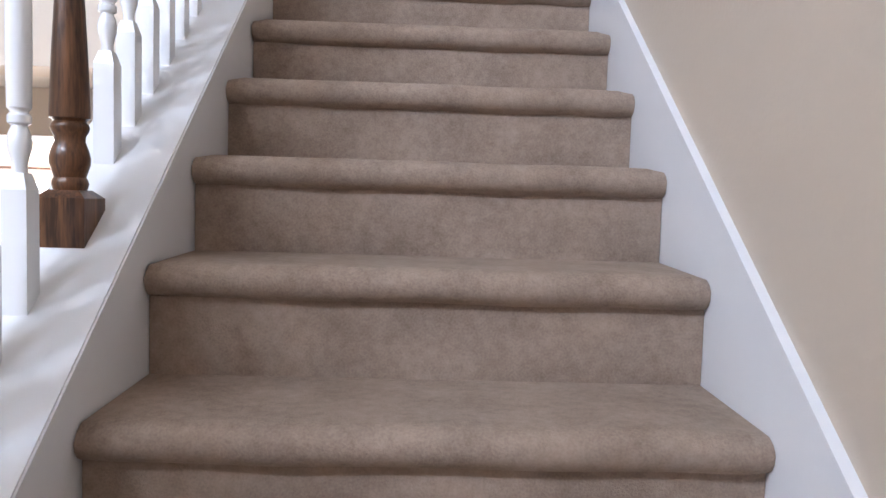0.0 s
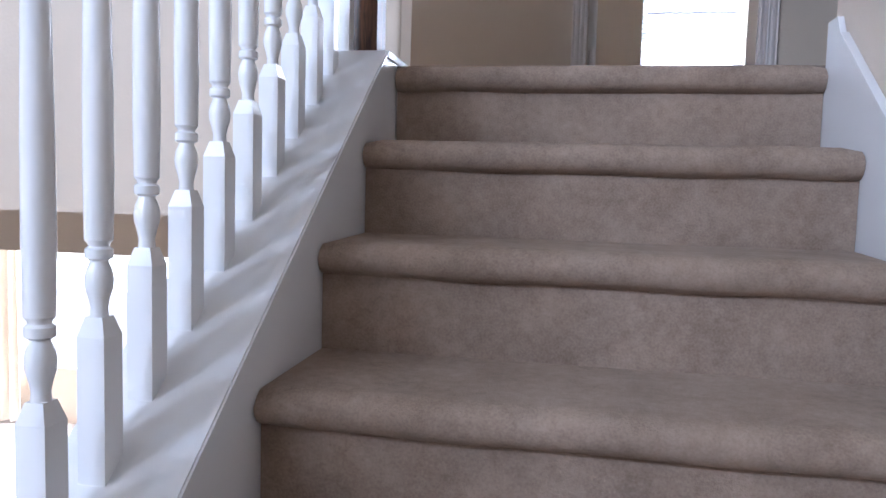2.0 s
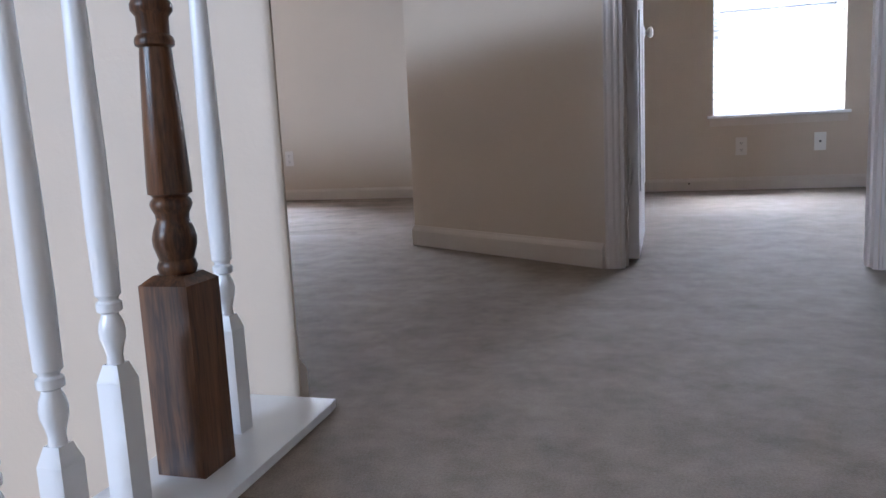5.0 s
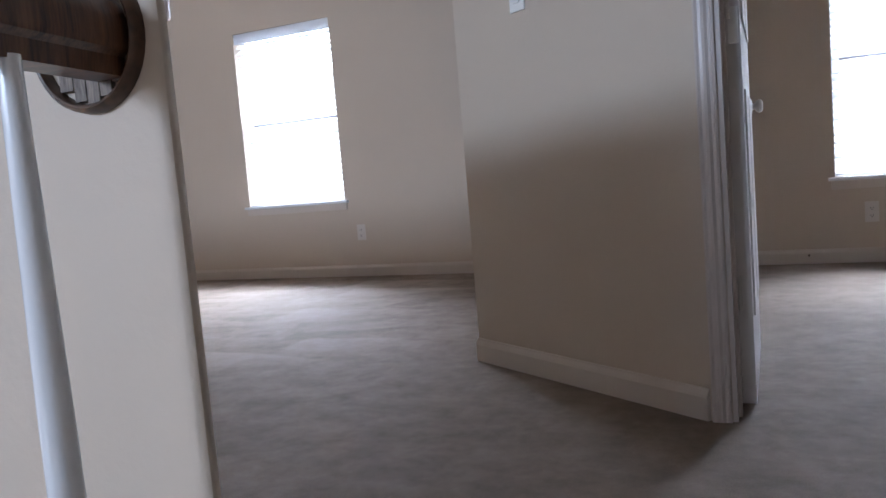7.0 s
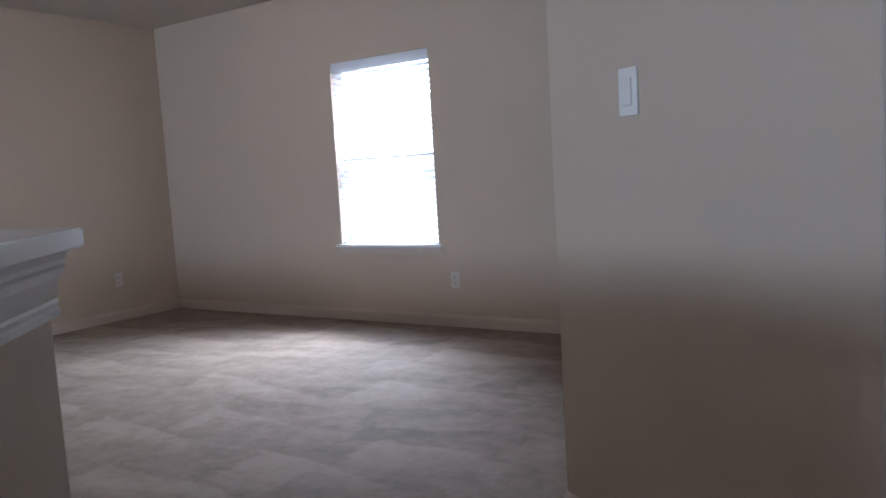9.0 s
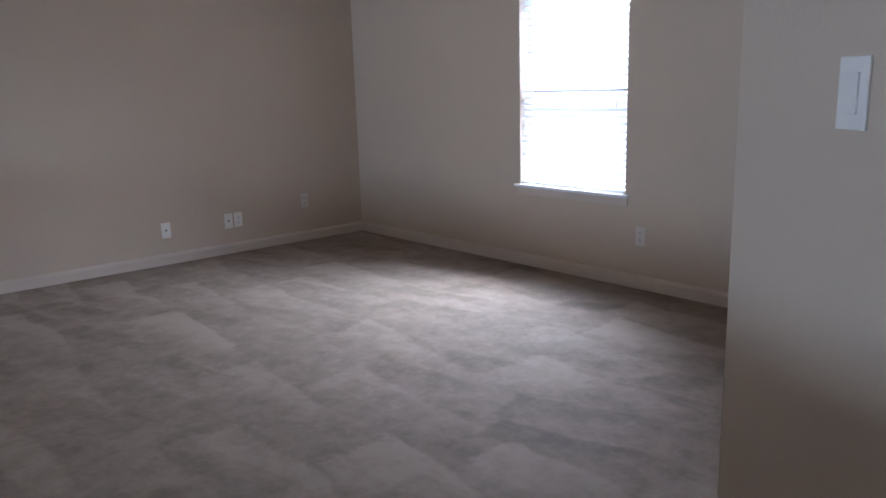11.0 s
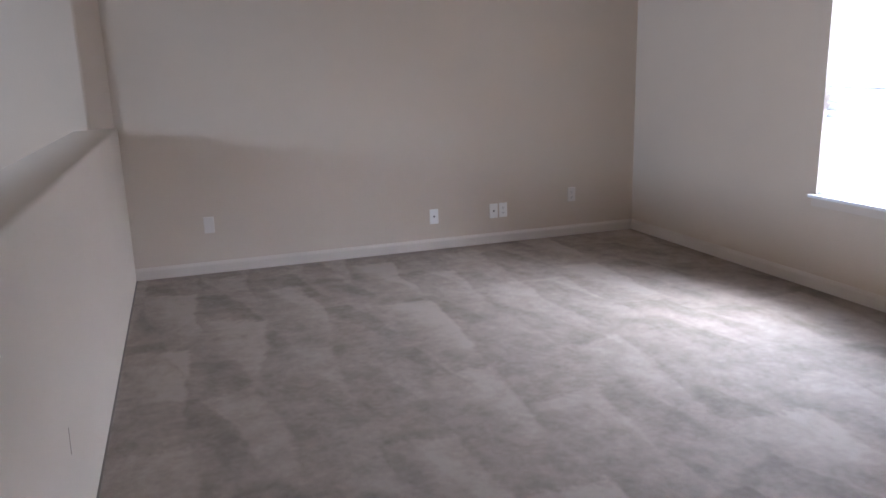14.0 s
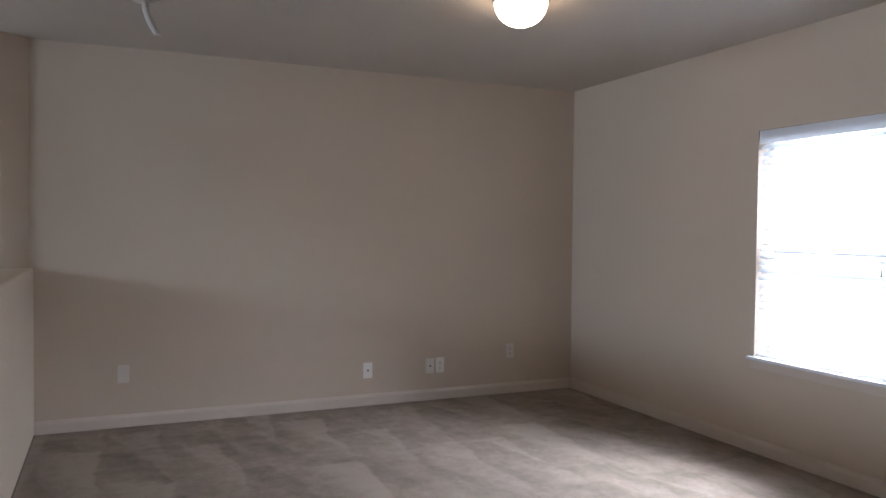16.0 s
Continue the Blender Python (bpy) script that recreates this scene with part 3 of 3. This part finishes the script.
casing("trim_casing_left", DOOR_L - 0.002, -1, DOOR_H + 0.07)
casing("trim_casing_right", DOOR_R + 0.002, 1, DOOR_H + 0.07)
setting("trim_casing_head", one_box(DOOR_L - 0.008, DOOR_R + 0.008, HALL_Y - 0.016, HALL_Y - 0.0005, DOOR_H - 0.002, DOOR_H + 0.07, 0.003), SHADED_CASE, "white door casing head, toned as in shade", "door casing")
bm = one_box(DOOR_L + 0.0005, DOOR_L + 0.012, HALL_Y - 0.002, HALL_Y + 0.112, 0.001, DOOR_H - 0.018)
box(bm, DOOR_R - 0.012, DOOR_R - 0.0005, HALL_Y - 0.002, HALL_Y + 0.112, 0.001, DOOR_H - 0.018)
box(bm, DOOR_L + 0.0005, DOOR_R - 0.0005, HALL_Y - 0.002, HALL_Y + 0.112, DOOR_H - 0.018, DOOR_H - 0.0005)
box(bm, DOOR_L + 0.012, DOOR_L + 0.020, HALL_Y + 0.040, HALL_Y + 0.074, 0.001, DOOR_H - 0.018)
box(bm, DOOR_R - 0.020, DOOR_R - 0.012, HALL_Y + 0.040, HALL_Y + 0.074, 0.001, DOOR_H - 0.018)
setting("door_frame", bm, SHADED_CASE, "white painted door jamb with stops, toned as in shade", "door frame")

# open bedroom door
leaf = thing("bedroom_door", "white panelled bedroom door standing wide open", "door", (DOOR_L + 0.024, HALL_Y + 0.120, 0.012))
bm = one_box(-0.006, 0.029, 0.0, 0.63, 0, 2.0, 0.002)
part("leaf", bm, DOOR, leaf)
for px, w in ((0.030, 1), (-0.007, -1)):
    for py in (0.075, 0.345):
        for z0, z1 in ((0.22, 0.82), (1.0, 1.55), (1.66, 1.88)):
            part("panel", one_box(min(px - 0.001 * w, px + 0.004 * w), max(px - 0.001 * w, px + 0.004 * w), py, py + 0.21, z0, z1, 0.002), DOOR, leaf)
for z in (0.25, 0.99, 1.72):
    part("hinge", lathe(bmesh.new(), [(0.006, z), (0.006, z + 0.09)], -0.0005, -0.006, 10), STEEL, leaf, "satin nickel hinge", True)
part("hinge_plate", one_box(0.0, 0.024, -0.0035, -0.0005, 0.93, 1.02, 0.001), PLASTIC, leaf, "painted white hinge plate")
bm = lathe(bmesh.new(), [(0.024, 0.0), (0.024, 0.005), (0.010, 0.008), (0.009, 0.014), (0.017, 0.019), (0.0215, 0.027), (0.019, 0.035), (0.010, 0.039)], sides=20)
for v in bm.verts:
    v.co = Vector((0.029 + v.co.z, 0.57 + v.co.x, 0.80 + v.co.y))
part("knob", bm, STEEL, leaf, "round satin nickel knob", True)


# ---- windows with blinds ----
def window(name, hole, y, deep, label):
    """Two sash vinyl window in the outer part of its opening, with sill, and its parts."""
    x0, x1, z0, z1 = hole
    ob = tagged(new(name), label, "window", kind="structure")
    ya, yb = y + deep - 0.075, y + deep - 0.005
    bm = one_box(x0, x0 + 0.045, ya, yb, z0, z1)
    box(bm, x1 - 0.045, x1, ya, yb, z0, z1)
    box(bm, x0 + 0.045, x1 - 0.045, ya, yb, z1 - 0.045, z1)
    box(bm, x0 + 0.045, x1 - 0.045, ya, yb, z0, z0 + 0.045)
    part("window_frame", bm, VINYL, ob)
    zm = (z0 + z1) / 2 - 0.03
    part("meeting_rail", one_box(x0 + 0.045, x1 - 0.045, ya + 0.006, yb - 0.012, zm - 0.022, zm + 0.022, 0.003), BACKLIT_VINYL, ob, "meeting rail, its backlit shade put into a grey tone")
    for a, b in ((z0 + 0.045, zm - 0.022), (zm + 0.022, z1 - 0.045)):
        pane = part("pane", one_box(x0 + 0.045, x1 - 0.045, ya + 0.030, ya + 0.034, a, b), glass, ob)
        pane.visible_shadow = False
    part("window_sill", one_box(x0 - 0.035, x1 + 0.035, y - 0.032, ya, z0 - 0.020, z0 - 0.0005, 0.004), TRIM, ob, "white projecting window stool")
    part("apron", one_box(x0 - 0.02, x1 + 0.02, y - 0.013, y - 0.0005, z0 - 0.07, z0 - 0.0205, 0.003), BASE, ob)
    return ob


def blind(hole, y, label):
    """Horizontal slat blind hung inside the opening."""
    x0, x1, z0, z1 = hole
    ob = thing("window_blind", label, "blind", ((x0 + x1) / 2, y + 0.035, z1), group="window blinds")
    h = (x1 - x0) / 2 - 0.006
    part("valance", one_box(-h, h, -0.034, -0.026, -0.078, -0.002, 0.003), SLAT, ob)
    part("headrail", one_box(-h, h, -0.024, 0.024, -0.050, -0.002), SLAT, ob)
    n = int((z1 - z0 - 0.13) / 0.0425)
    tilt = radians(40)
    slat = None
    for i in range(n):
        z = -0.095 - 0.0425 * i
        if slat is None:
            bm = bmesh.new()
            rows = []
            for s in (-1, -0.5, 0, 0.5, 1):
                u = 0.0245 * s
                rows.append((u * math.cos(tilt), u * math.sin(tilt) + 0.0025 * (1 - s * s)))
            up = [(p, q + 0.0014) for p, q in rows]
            ring = rows + up[::-1]
            a = [bm.verts.new((-h, p, q)) for p, q in ring]
            b = [bm.verts.new((h, p, q)) for p, q in ring]
            for k in range(len(ring)):
                bm.faces.new((a[k], a[(k + 1) % len(ring)], b[(k + 1) % len(ring)], b[k]))
            bm.faces.new(a[::-1]), bm.faces.new(b)
            slat = mesh_of(bm, "slat", SLAT)
        o = new("slat", slat)
        o.parent, o.location = ob, (0, 0, z)
    part("bottom_rail", one_box(-h, h, -0.025, 0.025, z0 - z1 + 0.003, z0 - z1 + 0.020, 0.004), SLAT, ob)
    for x in (-h + 0.12, h - 0.12):
        part("ladder_cord", lathe(bmesh.new(), [(0.0009, z0 - z1 + 0.02), (0.0009, -0.05)], x, -0.0265, 6), CORD, ob)
    part("lift_cord", lathe(bmesh.new(), [(0.0014, -0.78), (0.0014, -0.05)], h - 0.07, -0.032, 6), CORD, ob)
    part("cord_tassel", lathe(bmesh.new(), [(0.003, -0.78), (0.007, -0.806), (0.0065, -0.812)], h - 0.07, -0.032, 10), CORD, ob, "small cord tassel", True)
    return ob


window("window_1", WIN1, LOFT_B, 0.16, "white two sash window in the loft wall")
blind(WIN1, LOFT_B, "white horizontal slat blind lowered with open slats")
window("window_2", WIN2, BED_B, 0.16, "white two sash window in the bedroom wall")
blind(WIN2, BED_B, "white horizontal slat blind lowered with open slats")


# ---- wall plates ----
def plate(name, kind, at, turn, label, mat=PLASTIC):
    """A cover plate that faces -y before it is turned; kind: outlet, jack, blank or switch."""
    ob = thing(name, label, name.replace("_", " "), at)
    ob.rotation_euler = (0, 0, radians(turn))
    part("cover", one_box(-0.035, 0.035, -0.006, 0.0, -0.0575, 0.0575, 0.0025), mat, ob)
    if kind == "outlet":
        for z in (-0.021, 0.021):
            part("socket", one_box(-0.016, 0.016, -0.0075, -0.005, z - 0.013, z + 0.013, 0.001), mat, ob)
            for x in (-0.006, 0.006):
                part("slot", one_box(x - 0.0012, x + 0.0012, -0.0078, -0.007, z - 0.004, z + 0.006), SLOT, ob)
            part("slot", one_box(-0.0025, 0.0025, -0.0078, -0.007, z - 0.0105, z - 0.0065), SLOT, ob)
    if kind == "jack":
        part("jack", one_box(-0.006, 0.006, -0.008, -0.005, -0.006, 0.006), SLOT, ob, "dark cable jack")
    if kind == "switch":
        part("rocker", one_box(-0.016, 0.016, -0.010, -0.005, -0.033, 0.033, 0.002), mat, ob)
    else:
        part("screw", one_box(-0.003, 0.003, -0.0068, -0.0055, -0.003, 0.003), STEEL, ob)
    return ob


plate("blank_plate", "blank", (LOFT_L, 1.132, 0.345), 90, "dull white blank cover plate low on the wall", DIM)
plate("cable_plate", "jack", (LOFT_L, 2.784, 0.258), 90, "white cable jack plate low on the beige wall")
plate("cable_plate", "jack", (LOFT_L, 3.280, 0.260), 90, "white cable jack plate beside an outlet")
plate("outlet", "outlet", (LOFT_L, 3.361, 0.262), 90, "white double outlet beside a cable plate")
plate("outlet", "outlet", (LOFT_L, 3.968, 0.338), 90, "painted beige outlet near the wall corner", DIM)
plate("outlet", "outlet", (-2.280, LOFT_B, 0.325), 0, "painted beige outlet under the loft window", DIM)
plate("outlet", "outlet", (1.005, BED_B, 0.285), 0, "dull white outlet under the bedroom window", DIM)
plate("cable_plate", "jack", (1.474, BED_B, 0.298), 0, "white jack plate under the bedroom window")
s = 0.648
sd = Vector((STUB_B[0] - STUB_A[0], STUB_B[1] - STUB_A[1]))
plate("light_switch", "switch", (STUB_A[0] + sd.x * s, STUB_A[1] + sd.y * s, 1.218), math.degrees(math.atan2(sd.y, sd.x)) - 180, "white light switch on the angled wall")

# ---- round rosette on the half wall where the handrail ends ----
plaque = thing("rail_rosette", "round wall rosette with dark rim holding the handrail end", "rosette", (-0.176, PONY_F, 0.850))
R = 0.080
bm = bmesh.new()
rim_rows = [(R - 0.009, 0.0), (R - 0.009, 0.010), (R - 0.007, 0.015), (R - 0.004, 0.016), (R, 0.012), (R + 0.002, 0.0)]
loops = []
for r, d in rim_rows:
    loops.append([bm.verts.new((r * math.cos(2 * math.pi * i / 40), -d, r * math.sin(2 * math.pi * i / 40))) for i in range(40)])
for a, b in zip(loops, loops[1:] + loops[:1]):
    for i in range(40):
        bm.faces.new((a[i], a[(i + 1) % 40], b[(i + 1) % 40], b[i]))
RIM = timber("dark_rim_wood", (0.030, 0.015, 0.009), (0.115, 0.062, 0.035), 0.38, (4, 4, 4), 0.05)
PLANK = timber("weathered_plank", (0.09, 0.070, 0.060), (0.34, 0.275, 0.225), 0.7, (22, 22, 3), 0.0)
part("rim", bm, RIM, plaque, "dark polished round rim", True)
edges_x = [-0.070, -0.048, -0.026, -0.007, 0.013, 0.032, 0.051, 0.070]
for x0, x1 in zip(edges_x, edges_x[1:]):
    reach = math.sqrt(max(0.0001, (R - 0.0085) ** 2 - max(abs(x0), abs(x1)) ** 2))
    part("plank", one_box(x0 + 0.0006, x1 - 0.0006, -0.007, -0.0005, -reach, reach, 0.001), PLANK, plaque)

# ---- ceiling light, pull cord ----
lamp = thing("ceiling_light", "lit white glass dome light on the ceiling", "ceiling light", (-3.22, 2.91, HIGH))
part("pan", lathe(bmesh.new(), [(0.138, -0.024), (0.140, -0.012), (0.134, -0.0005)], sides=32), TRIM, lamp, "white metal pan", True)
dome = [(0.006, -0.1372)] + [(0.130 * math.sin(radians(a)), -0.025 - 0.112 * math.cos(radians(a))) for a in (8, 20, 32, 44, 56, 68, 80, 90)]
part("dome", lathe(bmesh.new(), dome, sides=32), glow("lit_glass", (1.0, 0.74, 0.47), 20.0), lamp, "glowing white glass dome", True)

pull = thing("pull_cord", "white pull cord with plastic grip hanging from the ceiling", "pull cord", (-0.78, 1.092, HIGH))
part("cord", lathe(bmesh.new(), [(0.0016, -0.844), (0.0016, -0.0005)], sides=8), CORD, pull)
part("grip", lathe(bmesh.new(), [(0.006, -0.906), (0.0135, -0.905), (0.0135, -0.899), (0.0105, -0.895), (0.0095, -0.859), (0.007, -0.841), (0.003, -0.837)], sides=18), PLASTIC, pull, "white plastic grip", True)
bm = bmesh.new()
last = None
for i in range(7):
    u = i / 6
    c = Vector((0.004 * u, 0.012 * u * u, -0.905 - 0.034 * u))
    ring = [bm.verts.new(c + Vector((0.0036 * math.cos(k * math.pi / 3), 0.0036 * math.sin(k * math.pi / 3), 0))) for k in range(6)]
    if last:
        for k in range(6):
            bm.faces.new((last[k], last[(k + 1) % 6], ring[(k + 1) % 6], ring[k]))
    else:
        bm.faces.new(ring[::-1])
    last = ring
bm.faces.new(last)
part("cord_tail", bm, CORD, pull, smooth=True)


# ---- living room drapes seen under the loft ----
def drape(x, y, wide, z0, z1):
    bm = bmesh.new()
    n = 36
    lo, hi = [], []
    for i in range(n + 1):
        u = i / n
        yy = y + 0.035 * math.sin(u * wide / 0.11 * 2 * math.pi)
        lo.append((x + u * wide, yy, z0)), hi.append((x + u * wide * 0.96 + 0.02 * wide, y + (yy - y) * 0.7, z1))
    back = [(a, b + 0.006, c) for a, b, c in lo], [(a, b + 0.006, c) for a, b, c in hi]
    v = [[bm.verts.new(p) for p in row] for row in (lo, hi, back[1], back[0])]
    for a, b in zip(v, v[1:] + v[:1]):
        for i in range(n):
            bm.faces.new((a[i], a[i + 1], b[i + 1], b[i]))
    return tagged(new("drape", mesh_of(bm, "drape", DRAPE, True)), "long cream drape hanging beside a bright window", "drape", "living room drapes")


for x in (-5.55,):
    drape(x, 4.88, 0.50, LOW + 0.02, -0.66)
bm = lathe(bmesh.new(), [(0.014, -6.95), (0.014, -0.2)], sides=12)
for v in bm.verts:
    v.co = Vector((v.co.z, 4.9 + v.co.x, -0.63 + v.co.y))
tagged(new("curtain_rod", mesh_of(bm, "curtain_rod", WALNUT, True)), "dark curtain rod across the living room window", "curtain rod")

PALE_GROUND = material("pale_dry_ground", (0.62, 0.60, 0.57), 0.9, vary=0.12, scale=0.6, grain=40, bump=0.3, depth=0.01)
setting("ground", one_box(-300, 300, -300, 300, LOW - 0.4, LOW - 0.11), PALE_GROUND, "pale open ground around the house", "ground")
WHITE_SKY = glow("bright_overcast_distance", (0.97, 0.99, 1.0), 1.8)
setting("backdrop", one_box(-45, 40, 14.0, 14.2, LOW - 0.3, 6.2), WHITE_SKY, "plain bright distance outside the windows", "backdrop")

# ---- small marks ----
SCUFF_AND_SHADE = material("dark_scuff_and_gap_shade", (0.16, 0.13, 0.11), 0.9)
bm = prism([(-1.996, 0.315), (-1.993, 0.315), (-2.006, 0.392), (-2.008, 0.392)], "y", PONY_B + 0.0002, PONY_B + 0.0012)
setting("wall_scuff", bm, SCUFF_AND_SHADE, "thin dark scratch on the half wall", "scratch")
# added dark strip: draws the shadow line between carpet and half wall
setting("trim_gap_shade", one_box(LOFT_L + 0.015, END_B - 0.02, PONY_B + 0.0005, PONY_B + 0.008, 0.0005, 0.004), SCUFF_AND_SHADE, "dark strip as the shadow line where the carpet meets the half wall", "carpet gap")
nick = bmesh.new()
bmesh.ops.create_icosphere(nick, subdivisions=1, radius=0.008)
for v in nick.verts:
    v.co = Vector((0.68 + v.co.x, BED_B - 0.0155 + v.co.y * 0.25, 0.050 + v.co.z))
setting("trim_nick", nick, SCUFF_AND_SHADE, "dark nick on the bedroom baseboard", "nick")
